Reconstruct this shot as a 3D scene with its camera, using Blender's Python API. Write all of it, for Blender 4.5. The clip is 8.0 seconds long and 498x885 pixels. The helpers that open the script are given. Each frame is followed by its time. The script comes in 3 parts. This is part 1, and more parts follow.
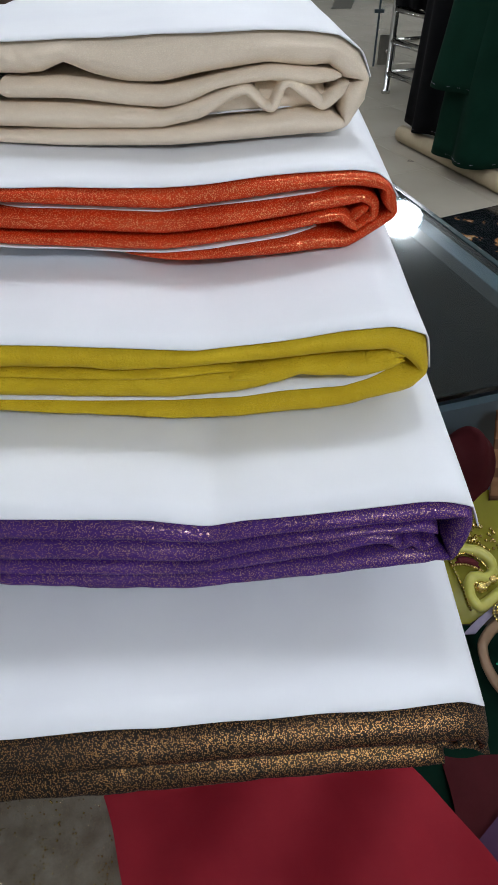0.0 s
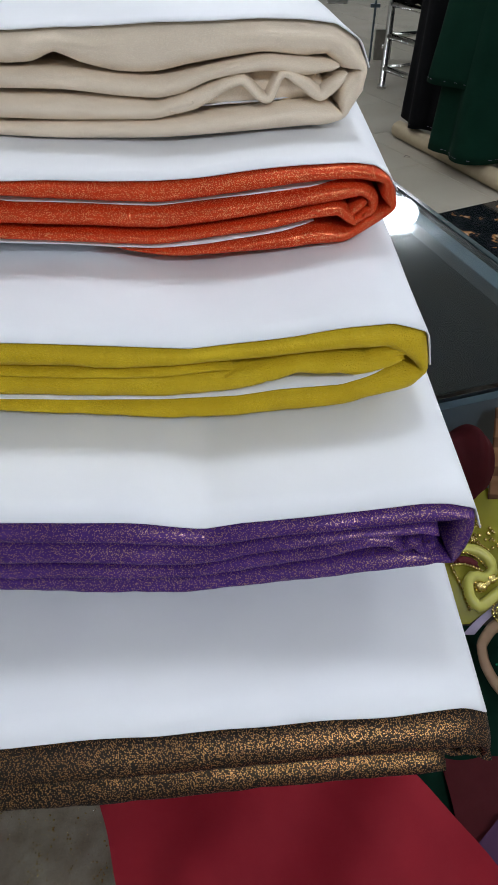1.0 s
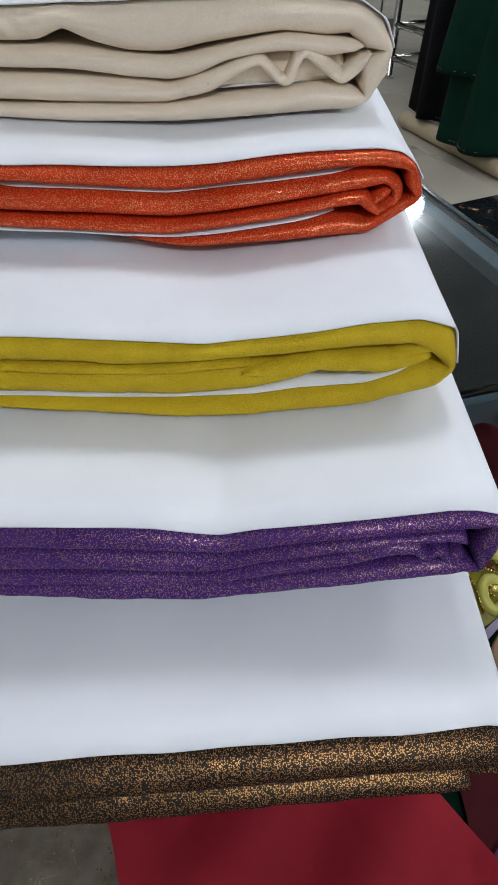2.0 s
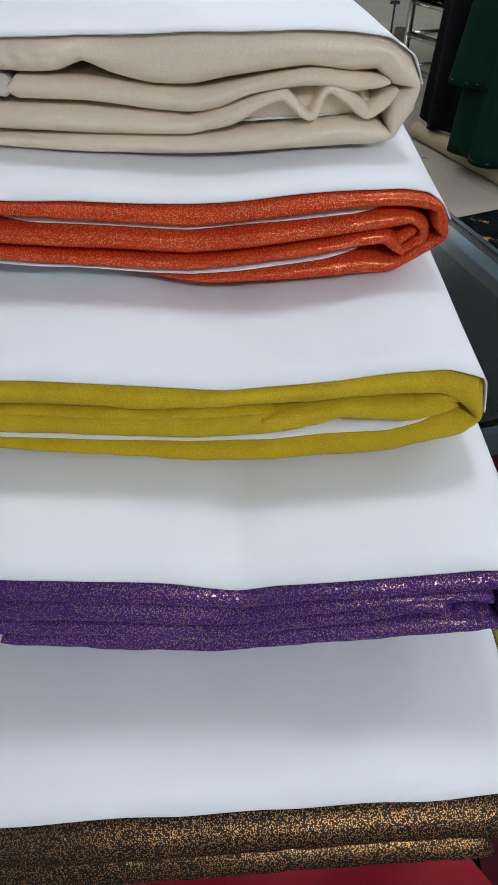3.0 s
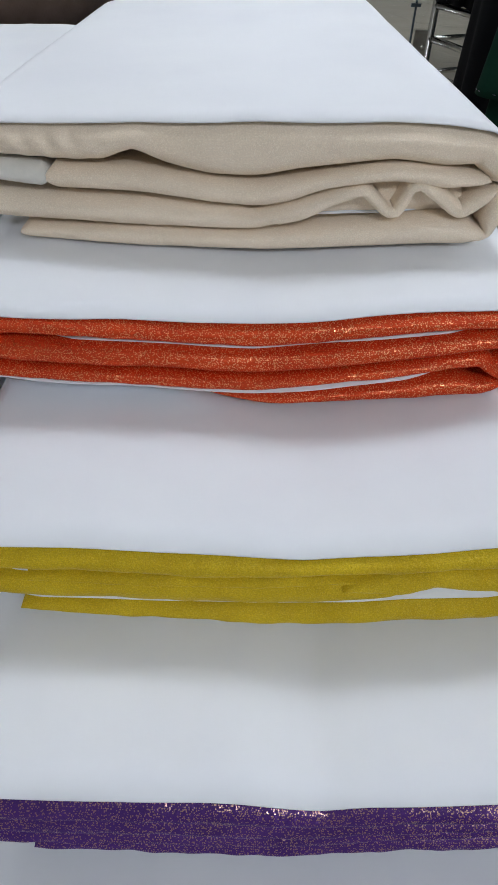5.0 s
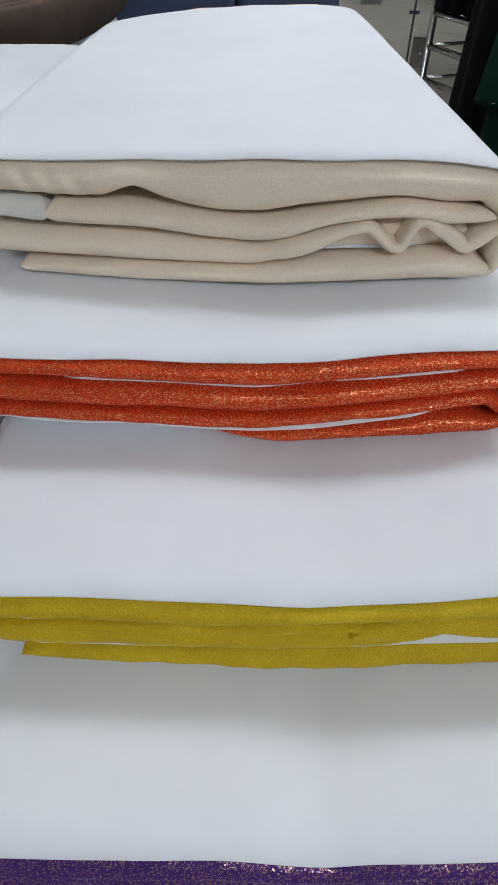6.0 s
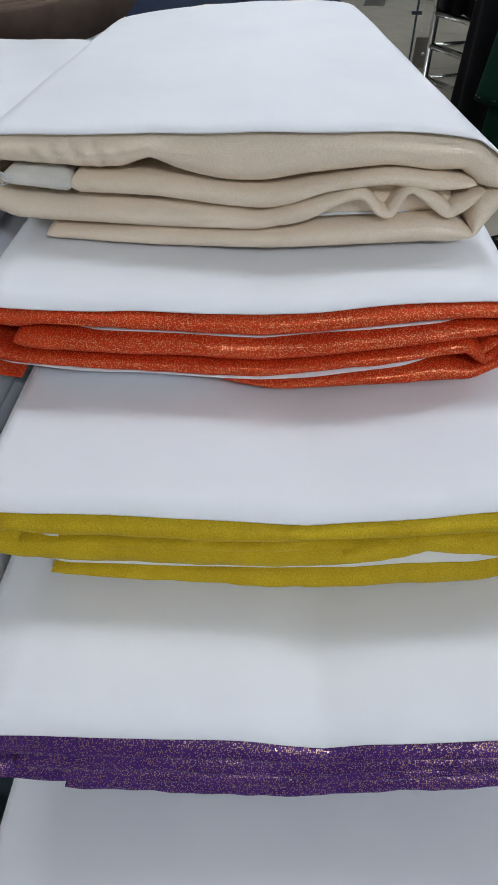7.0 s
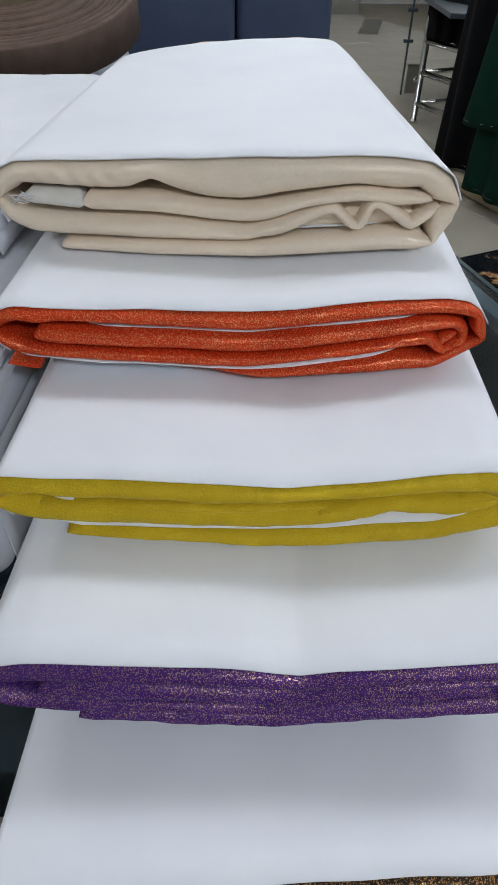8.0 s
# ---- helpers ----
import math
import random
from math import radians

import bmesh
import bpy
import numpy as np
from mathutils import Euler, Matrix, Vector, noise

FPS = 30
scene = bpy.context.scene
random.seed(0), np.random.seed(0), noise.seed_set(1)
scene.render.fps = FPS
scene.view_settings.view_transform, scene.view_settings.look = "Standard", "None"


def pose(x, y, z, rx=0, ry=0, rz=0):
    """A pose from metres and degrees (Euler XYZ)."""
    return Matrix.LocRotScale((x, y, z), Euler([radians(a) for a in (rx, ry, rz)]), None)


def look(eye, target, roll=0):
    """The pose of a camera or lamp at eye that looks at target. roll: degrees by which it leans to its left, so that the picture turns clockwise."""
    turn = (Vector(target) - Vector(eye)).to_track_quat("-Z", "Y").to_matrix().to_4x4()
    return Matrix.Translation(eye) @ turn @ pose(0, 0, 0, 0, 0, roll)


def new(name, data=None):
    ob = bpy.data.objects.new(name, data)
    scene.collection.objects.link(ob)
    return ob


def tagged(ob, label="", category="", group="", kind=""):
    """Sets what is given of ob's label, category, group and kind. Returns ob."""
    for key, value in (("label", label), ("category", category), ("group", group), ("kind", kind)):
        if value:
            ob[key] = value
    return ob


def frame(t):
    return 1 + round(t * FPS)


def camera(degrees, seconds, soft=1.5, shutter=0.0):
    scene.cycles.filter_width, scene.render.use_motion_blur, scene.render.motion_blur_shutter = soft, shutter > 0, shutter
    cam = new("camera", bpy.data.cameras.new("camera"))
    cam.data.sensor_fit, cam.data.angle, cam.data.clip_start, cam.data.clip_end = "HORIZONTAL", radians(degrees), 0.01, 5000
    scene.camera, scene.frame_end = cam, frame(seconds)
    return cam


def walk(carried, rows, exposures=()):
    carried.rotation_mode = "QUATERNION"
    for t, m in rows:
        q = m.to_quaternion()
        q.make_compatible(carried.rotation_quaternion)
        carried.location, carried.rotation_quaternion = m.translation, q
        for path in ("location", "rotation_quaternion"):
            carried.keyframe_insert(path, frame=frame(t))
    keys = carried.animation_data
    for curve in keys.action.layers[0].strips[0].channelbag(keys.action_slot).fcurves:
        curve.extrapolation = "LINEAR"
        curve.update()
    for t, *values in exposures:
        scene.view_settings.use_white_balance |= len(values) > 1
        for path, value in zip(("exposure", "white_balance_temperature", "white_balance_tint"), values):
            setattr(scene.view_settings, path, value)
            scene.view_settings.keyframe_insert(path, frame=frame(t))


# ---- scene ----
cam = camera(43.9, 8.0)
# seconds, eye, target, roll
PATH = [
    (0.0, (0.002, -0.011, 1.251), (-0.004, 1.466, -0.097), -0.1),
    (0.5, (0.003, -0.007, 1.248), (0.003, 1.466, -0.105), 0.0),
    (1.0, (0.002, 0.001, 1.244), (0.008, 1.471, -0.112), 0.1),
    (2.3, (-0.015, 0.033, 1.230), (-0.010, 1.484, -0.146), 0.8),
    (2.5, (-0.017, 0.039, 1.235), (-0.011, 1.490, -0.140), 1.0),
    (3.0, (-0.025, 0.059, 1.248), (-0.032, 1.518, -0.120), 1.1),
    (3.5, (-0.037, 0.084, 1.260), (-0.060, 1.552, -0.099), 1.2),
    (4.0, (-0.055, 0.123, 1.268), (-0.093, 1.583, -0.099), 1.3),
    (4.5, (-0.068, 0.153, 1.281), (-0.102, 1.599, -0.100), 1.7),
    (5.0, (-0.079, 0.191, 1.284), (-0.101, 1.640, -0.096), 1.6),
    (6.5, (-0.083, 0.215, 1.304), (-0.108, 1.672, -0.065), 1.3),
    (7.0, (-0.081, 0.145, 1.300), (-0.117, 1.604, -0.067), 1.0),
    (7.5, (-0.066, 0.080, 1.312), (-0.103, 1.564, -0.028), 0.6),
    (8.0, (-0.067, 0.065, 1.325), (-0.109, 1.566, 0.003), 0.5),
]
walk(cam, [(t, look(eye, target, roll)) for t, eye, target, roll in PATH], [(0.0, 0.02), (2.5, -0.05), (5.0, -0.16), (6.5, -0.21), (8.0, -0.14)])

# ---- world and lights ----
world = bpy.data.worlds.new("world")
scene.world = world
world.use_nodes = True
world.node_tree.nodes["Background"].inputs[0].default_value = (0.75, 0.85, 1.0, 1)
world.node_tree.nodes["Background"].inputs[1].default_value = 0.25
CEILING = 2.95
# x, y, watts of the area light added under each lamp
# The lamp at (1.60, 6.45) is known by its reflection; the rest are added.
LAMPS = [(0.20, 1.30, 5.0), (-1.9, 1.5, 2.5), (2.3, 1.5, 11.0), (-0.2, 4.2, 10.0), (1.60, 6.45, 0), (-2.3, 4.4, 7.0), (0.65, -1.4, 26.0), (-3.1, -2.0, 0), (3.0, -1.5, 12.0),
         (-0.4, 8.6, 13.0), (3.6, 4.2, 14.0), (2.6, 9.5, 14.0)]


# Area light added below the globe to strengthen its direct light.
def lamp_light(x, y, watts):
    data = bpy.data.lights.new("added_light", "AREA")
    data.shape, data.size, data.energy = "DISK", 0.32, watts
    data.color = (0.785, 0.86, 1.0)
    ob = new("added_light", data)
    ob.matrix_world = pose(x, y, CEILING - 0.33)
    return ob


for lx, ly, watts in LAMPS:
    if watts:
        lamp_light(lx, ly, watts)


# ---- materials ----
def mat(name, base, rough=0.5, metal=0.0):
    m = bpy.data.materials.new(name)
    m.use_nodes = True
    b = m.node_tree.nodes["Principled BSDF"]
    b.inputs["Base Color"].default_value = (*base, 1)
    b.inputs["Roughness"].default_value = rough
    b.inputs["Metallic"].default_value = metal
    return m, m.node_tree.nodes, m.node_tree.links, b


def coords(nodes, links, stretch=(1, 1, 1)):
    c = nodes.new("ShaderNodeTexCoord")
    mp = nodes.new("ShaderNodeMapping")
    mp.inputs["Scale"].default_value = stretch
    links.new(c.outputs["Object"], mp.inputs["Vector"])
    return mp.outputs["Vector"]


def noise_tex(nodes, links, vec, scale, detail=3.0, rough=0.55):
    n = nodes.new("ShaderNodeTexNoise")
    n.inputs["Scale"].default_value, n.inputs["Detail"].default_value, n.inputs["Roughness"].default_value = scale, detail, rough
    links.new(vec, n.inputs["Vector"])
    return n.outputs["Fac"]


def ramp(nodes, links, fac, stops):
    r = nodes.new("ShaderNodeValToRGB")
    el = r.color_ramp.elements
    while len(el) < len(stops):
        el.new(0.5)
    for e, (p, c) in zip(el, stops):
        e.position, e.color = p, (*c, 1)
    links.new(fac, r.inputs["Fac"])
    return r.outputs["Color"]


def bump(nodes, links, bsdf, height, strength, dist):
    b = nodes.new("ShaderNodeBump")
    b.inputs["Strength"].default_value, b.inputs["Distance"].default_value = strength, dist
    links.new(height, b.inputs["Height"])
    links.new(b.outputs["Normal"], bsdf.inputs["Normal"])
    return b


def mottled(name, a, b_, scale, rough=0.5, metal=0.0, bscale=0, bstrength=0.3, bdist=0.001, stretch=(1, 1, 1)):
    """A surface whose colour wanders between two tones, with fine relief."""
    m, nd, ln, bs = mat(name, a, rough, metal)
    v = coords(nd, ln, stretch)
    ln.new(ramp(nd, ln, noise_tex(nd, ln, v, scale, 5), [(0.3, a), (0.7, b_)]), bs.inputs["Base Color"])
    if bscale:
        bump(nd, ln, bs, noise_tex(nd, ln, v, bscale, 4), bstrength, bdist)
    return m


def glitter_cloth(name, base, dark, flake, share=0.45, tilt=0.55, size=2300.0, weave=0.25, sheen=0.2, frough=0.24, part_of=1.0, weft_by=0.75, grain=900, depth=0.0006):
    """Soft cloth with small metallic flecks, each tilted its own way."""
    m, nd, ln, bs = mat(name, base, 0.75)
    v = coords(nd, ln)
    tone = ramp(nd, ln, noise_tex(nd, ln, v, 26, 4), [(0.3, dark), (0.7, base)])
    fine = ramp(nd, ln, noise_tex(nd, ln, v, 1100, 2), [(0.36, (0.72, 0.72, 0.72)), (0.64, (1.0, 1.0, 1.0))])
    weft = nd.new("ShaderNodeMix")
    weft.data_type, weft.blend_type = "RGBA", "MULTIPLY"
    weft.inputs["Factor"].default_value = weft_by
    ln.new(tone, weft.inputs["A"])
    ln.new(fine, weft.inputs["B"])
    ln.new(weft.outputs["Result"], bs.inputs["Base Color"])
    bs.inputs["Sheen Weight"].default_value = sheen
    bs.inputs["Sheen Roughness"].default_value = 0.4
    bs.inputs["Specular IOR Level"].default_value = 0.25
    bump(nd, ln, bs, noise_tex(nd, ln, v, grain, 2), weave, depth)
    vo = nd.new("ShaderNodeTexVoronoi")
    vo.inputs["Scale"].default_value = size
    ln.new(v, vo.inputs["Vector"])
    geo = nd.new("ShaderNodeNewGeometry")
    off = nd.new("ShaderNodeVectorMath")
    off.operation = "SUBTRACT"
    ln.new(vo.outputs["Color"], off.inputs[0])
    off.inputs[1].default_value = (0.5, 0.5, 0.5)
    sc = nd.new("ShaderNodeVectorMath")
    sc.operation = "SCALE"
    sc.inputs["Scale"].default_value = tilt
    ln.new(off.outputs[0], sc.inputs[0])
    add = nd.new("ShaderNodeVectorMath")
    ln.new(geo.outputs["Normal"], add.inputs[0])
    ln.new(sc.outputs[0], add.inputs[1])
    nrm = nd.new("ShaderNodeVectorMath")
    nrm.operation = "NORMALIZE"
    ln.new(add.outputs[0], nrm.inputs[0])
    fl = nd.new("ShaderNodeBsdfPrincipled")
    fl.inputs["Base Color"].default_value = (*flake, 1)
    fl.inputs["Metallic"].default_value = 1.0
    fl.inputs["Roughness"].default_value = frough
    ln.new(nrm.outputs[0], fl.inputs["Normal"])
    sep = nd.new("ShaderNodeSeparateColor")
    ln.new(vo.outputs["Color"], sep.inputs[0])
    th = nd.new("ShaderNodeMath")
    th.operation = "LESS_THAN"
    th.inputs[1].default_value = share
    ln.new(sep.outputs[1], th.inputs[0])
    dot = nd.new("ShaderNodeMath")
    dot.operation = "LESS_THAN"
    dot.inputs[1].default_value = 0.46
    ln.new(vo.outputs["Distance"], dot.inputs[0])
    both = nd.new("ShaderNodeMath")
    both.operation = "MULTIPLY"
    ln.new(th.outputs[0], both.inputs[0])
    ln.new(dot.outputs[0], both.inputs[1])
    mix = nd.new("ShaderNodeMixShader")
    amount = nd.new("ShaderNodeMath")
    amount.operation = "MULTIPLY"
    amount.inputs[1].default_value = part_of
    ln.new(both.outputs[0], amount.inputs[0])
    ln.new(amount.outputs[0], mix.inputs[0])
    ln.new(bs.outputs[0], mix.inputs[1])
    ln.new(fl.outputs[0], mix.inputs[2])
    ln.new(mix.outputs[0], nd["Material Output"].inputs["Surface"])
    return m


M = {}
M["paper"] = mottled("white_paper", (0.80, 0.82, 0.86), (0.84, 0.86, 0.89), 9, 0.62, 0, 14, 0.25, 0.002)
M["paper_grey"] = mottled("white_paper_dull", (0.70, 0.73, 0.80), (0.76, 0.79, 0.85), 9, 0.5, 0, 14, 0.2, 0.002)
M["cream"] = glitter_cloth("cream_shimmer_cloth", (0.91, 0.775, 0.615), (0.85, 0.72, 0.565), (1.0, 0.92, 0.78), 0.36, 0.34, 900, part_of=0.34, frough=0.28, weft_by=0.4, sheen=0.08)
M["orange"] = glitter_cloth("orange_shimmer_cloth", (0.72, 0.062, 0.008), (0.60, 0.040, 0.005), (0.80, 0.32, 0.15), 0.54, 0.27, 980, frough=0.31, sheen=0.02)
M["yellow"] = glitter_cloth("mustard_cloth", (0.70, 0.50, 0.016), (0.60, 0.41, 0.010), (0.85, 0.66, 0.12), 0.4, 0.4, 1100, 1.0, part_of=0.22, frough=0.36, grain=480, depth=0.0013, sheen=0.08)
M["purple"] = glitter_cloth("purple_shimmer_cloth", (0.090, 0.028, 0.205), (0.056, 0.015, 0.145), (0.36, 0.21, 0.19), 0.52, 0.27, 980, frough=0.31, sheen=0.02)
M["brown"] = glitter_cloth("dark_bronze_cloth", (0.022, 0.014, 0.009), (0.014, 0.010, 0.006), (0.38, 0.205, 0.08), 0.62, 0.27, 1000, 0.2, 0.02, frough=0.31)
M["tape"] = mottled("pale_cut_end", (0.70, 0.69, 0.64), (0.80, 0.78, 0.72), 60, 0.7, 0, 500, 0.4, 0.001)
M["emerald"] = mottled("emerald_sequin", (0.0, 0.14, 0.07), (0.01, 0.2, 0.1), 90, 0.2, 0.7)
M["red"] = mottled("crimson_cloth", (0.45, 0.028, 0.045), (0.52, 0.036, 0.055), 12, 0.6, 0, 500, 0.2, 0.0006)
M["maroon"] = mottled("maroon_cloth", (0.08, 0.013, 0.016), (0.11, 0.018, 0.022), 15, 0.7, 0, 500, 0.3, 0.0006)
M["olive"] = mottled("olive_satin", (0.36, 0.33, 0.010), (0.42, 0.38, 0.016), 18, 0.4, 0, 300, 0.2, 0.0006)
M["olivepale"] = mottled("pale_olive_satin", (0.42, 0.40, 0.07), (0.50, 0.47, 0.11), 30, 0.35, 0, 300, 0.2, 0.0006)
M["gold"] = mottled("gold_thread", (0.70, 0.56, 0.22), (0.55, 0.42, 0.12), 200, 0.22, 1.0, 700, 0.6, 0.001)
M["green"] = mottled("bottle_green_cloth", (0.0015, 0.020, 0.011), (0.003, 0.028, 0.016), 8, 0.8, 0, 250, 0.2, 0.001)
M["black"] = mottled("black_cloth", (0.002, 0.002, 0.003), (0.004, 0.004, 0.005), 8, 0.8, 0, 250, 0.2, 0.001)
M["plum"] = mottled("plum_satin", (0.07, 0.012, 0.07), (0.09, 0.018, 0.09), 20, 0.4)
M["tan"] = mottled("tan_ribbon", (0.42, 0.27, 0.16), (0.5, 0.33, 0.2), 40, 0.5, 0, 300, 0.2, 0.0006)
M["lilac"] = mottled("lilac_satin", (0.42, 0.36, 0.5), (0.5, 0.45, 0.58), 40, 0.4)
M["greyseq"] = glitter_cloth("grey_sequin_cloth", (0.46, 0.40, 0.32), (0.24, 0.19, 0.14), (0.9, 0.75, 0.48), 0.05, 0.9, 900, 0.5, 0.1, 0.2)
mm, nd_, ln_, bs_ = mat("rust_checked_cloth", (0.40, 0.20, 0.09), 0.8)
v_ = coords(nd_, ln_)
tone_ = ramp(nd_, ln_, noise_tex(nd_, ln_, v_, 60, 4), [(0.3, (0.34, 0.16, 0.07)), (0.7, (0.46, 0.25, 0.12))])
for way in ("X", "Y"):
    wave_ = nd_.new("ShaderNodeTexWave")
    wave_.bands_direction = way
    wave_.inputs["Scale"].default_value = 14.0
    wave_.inputs["Distortion"].default_value = 0.6
    ln_.new(v_, wave_.inputs["Vector"])
    stripe_ = ramp(nd_, ln_, wave_.outputs["Fac"], [(0.70, (1, 1, 1)), (0.80, (0.42, 0.36, 0.34))])
    mul_ = nd_.new("ShaderNodeMix")
    mul_.data_type, mul_.blend_type = "RGBA", "MULTIPLY"
    mul_.inputs["Factor"].default_value = 0.85
    ln_.new(tone_, mul_.inputs["A"])
    ln_.new(stripe_, mul_.inputs["B"])
    tone_ = mul_.outputs["Result"]
ln_.new(tone_, bs_.inputs["Base Color"])
M["check"] = mm
M["floor"] = mottled("beige_floor_tile", (0.45, 0.41, 0.33), (0.5, 0.46, 0.38), 2.5, 0.16, 0, 4, 0.05, 0.002)
M["joint"] = mottled("tile_joint", (0.25, 0.22, 0.17), (0.3, 0.27, 0.2), 12, 0.8)
M["chrome"] = mottled("chrome_tube", (0.62, 0.62, 0.60), (0.55, 0.55, 0.53), 20, 0.18, 1.0)
M["cardtan"] = mottled("kraft_card", (0.42, 0.34, 0.22), (0.48, 0.39, 0.26), 15, 0.7, 0, 90, 0.2, 0.001)
M["rollbrown"] = mottled("brown_wound_cloth", (0.11, 0.070, 0.052), (0.15, 0.098, 0.075), 30, 0.85, 0, 300, 0.4, 0.001)
M["navy"] = mottled("navy_cloth", (0.028, 0.045, 0.09), (0.04, 0.06, 0.115), 10, 0.7, 0, 200, 0.25, 0.001)
M["wall"] = mottled("cream_wall", (0.50, 0.49, 0.45), (0.54, 0.53, 0.49), 3, 0.6, 0, 60, 0.1, 0.001)
M["ceiling"] = mottled("white_ceiling", (0.8, 0.8, 0.79), (0.84, 0.84, 0.83), 3, 0.8)
M["dark"] = mottled("dark_lacquer", (0.050, 0.074, 0.090), (0.064, 0.090, 0.108), 6, 0.3)
M["edge"] = mottled("polished_glass_edge", (0.03, 0.05, 0.055), (0.05, 0.08, 0.085), 10, 0.12)
# Pale tone that puts the counter's reflected light bands into colour.
M["glare"] = mottled("reflected_band", (0.34, 0.38, 0.40), (0.40, 0.44, 0.46), 10, 0.3)
M["steel"] = mottled("brushed_steel", (0.30, 0.29, 0.27), (0.36, 0.35, 0.32), 30, 0.3, 1.0)
M["wood"] = mottled("dark_wood", (0.05, 0.03, 0.02), (0.08, 0.05, 0.03), 12, 0.5, 0, 60, 0.2, 0.001)
mm, nd_, ln_, bs_ = mat("counter_glass", (0.55, 0.68, 0.74), 0.03)
bs_.inputs["Transmission Weight"].default_value = 1.0
bs_.inputs["IOR"].default_value = 1.5
M["glass"] = mm
mm, nd_, ln_, bs_ = mat("clear_glass", (0.97, 0.98, 0.97), 0.01)
bs_.inputs["Transmission Weight"].default_value = 1.0
M["clear"] = mm
mm, nd_, ln_, bs_ = mat("lamp_diffuser", (0.9, 0.9, 0.9), 0.5)
bs_.inputs["Emission Color"].default_value = (0.90, 0.94, 1.0, 1)
bs_.inputs["Emission Strength"].default_value = 12.0
M["diffuser"] = mm
mm, nd_, ln_, bs_ = mat("black_marble", (0.01, 0.01, 0.012), 0.12)
v_ = coords(nd_, ln_)
ln_.new(ramp(nd_, ln_, noise_tex(nd_, ln_, v_, 7, 6, 0.62), [(0.45, (0.008, 0.009, 0.012)), (0.56, (0.02, 0.02, 0.024)), (0.6, (0.42, 0.2, 0.06)), (0.64, (0.5, 0.47, 0.42)), (0.68, (0.012, 0.012, 0.015))]), bs_.inputs["Base Color"])
M["marble"] = mm

for key in ("black", "green", "maroon", "red"):
    M[key].node_tree.nodes["Principled BSDF"].inputs["Specular IOR Level"].default_value = 0.12


# ---- building helpers ----
def finish(name, bm, material, parent=None, label="", smooth=True):
    me = bpy.data.meshes.new(name)
    bmesh.ops.recalc_face_normals(bm, faces=bm.faces[:])
    bm.to_mesh(me)
    bm.free()
    if smooth:
        for p in me.polygons:
            p.use_smooth = True
    me.materials.append(material)
    ob = new(name, me)
    if parent:
        ob.parent = parent
    if label:
        tagged(ob, label)
    return ob


def part(name, bm, material, parent, label="", smooth=True):
    return finish(name, bm, material, parent, label, smooth)


def thing(name, label, category, group="", kind="", at=(0, 0, 0)):
    e = new(name)
    e.empty_display_size = 0.05
    e.location = at
    return tagged(e, label, category, group, kind)


def box_bm(x0, x1, y0, y1, z0, z1, bevel=0.0, seg=2):
    bm = bmesh.new()
    bmesh.ops.create_cube(bm, size=1, matrix=Matrix.LocRotScale(((x0 + x1) / 2, (y0 + y1) / 2, (z0 + z1) / 2), None, (x1 - x0, y1 - y0, z1 - z0)))
    if bevel:
        bmesh.ops.bevel(bm, geom=bm.edges[:], offset=bevel, segments=seg, affect="EDGES", profile=0.5)
    return bm


def tube_bm(points, radius, seg=12):
    """A round bar along a line of points."""
    bm = bmesh.new()
    rings = []
    pts = [Vector(p) for p in points]
    for i, p in enumerate(pts):
        d = (pts[min(i + 1, len(pts) - 1)] - pts[max(i - 1, 0)]).normalized()
        a = d.cross(Vector((0.31, 0.52, 0.79))).normalized()
        b = d.cross(a)
        r = radius[i] if isinstance(radius, (list, tuple)) else radius
        rings.append([bm.verts.new(p + (a * math.cos(k * math.tau / seg) + b * math.sin(k * math.tau / seg)) * r) for k in range(seg)])
    for u, w in zip(rings, rings[1:]):
        for k in range(seg):
            bm.faces.new((u[k], u[(k + 1) % seg], w[(k + 1) % seg], w[k]))
    bm.faces.new(rings[0])
    bm.faces.new(rings[-1])
    return bm


def spline(ctrl, n, slack=0.6):
    """A smooth line through rows of numbers, evenly spread along its length."""
    c = np.array(ctrl, float)
    pad = np.vstack([2 * c[0] - c[1], c, 2 * c[-1] - c[-2]])
    out = []
    for i in range(1, len(pad) - 2):
        p0, p1, p2, p3 = pad[i - 1:i + 3]
        for t in np.linspace(0, 1, 24, endpoint=False):
            m1, m2 = slack * 0.5 * (p2 - p0), slack * 0.5 * (p3 - p1)
            out.append((2 * t ** 3 - 3 * t * t + 1) * p1 + (t ** 3 - 2 * t * t + t) * m1 + (3 * t * t - 2 * t ** 3) * p2 + (t ** 3 - t * t) * m2)
    out.append(c[-1])
    out = np.array(out)
    s = np.concatenate([[0], np.cumsum(np.hypot(*np.diff(out[:, :2], axis=0).T))])
    q = np.linspace(0, s[-1], n)
    return np.stack([np.interp(q, s, out[:, k]) for k in range(out.shape[1])], 1)


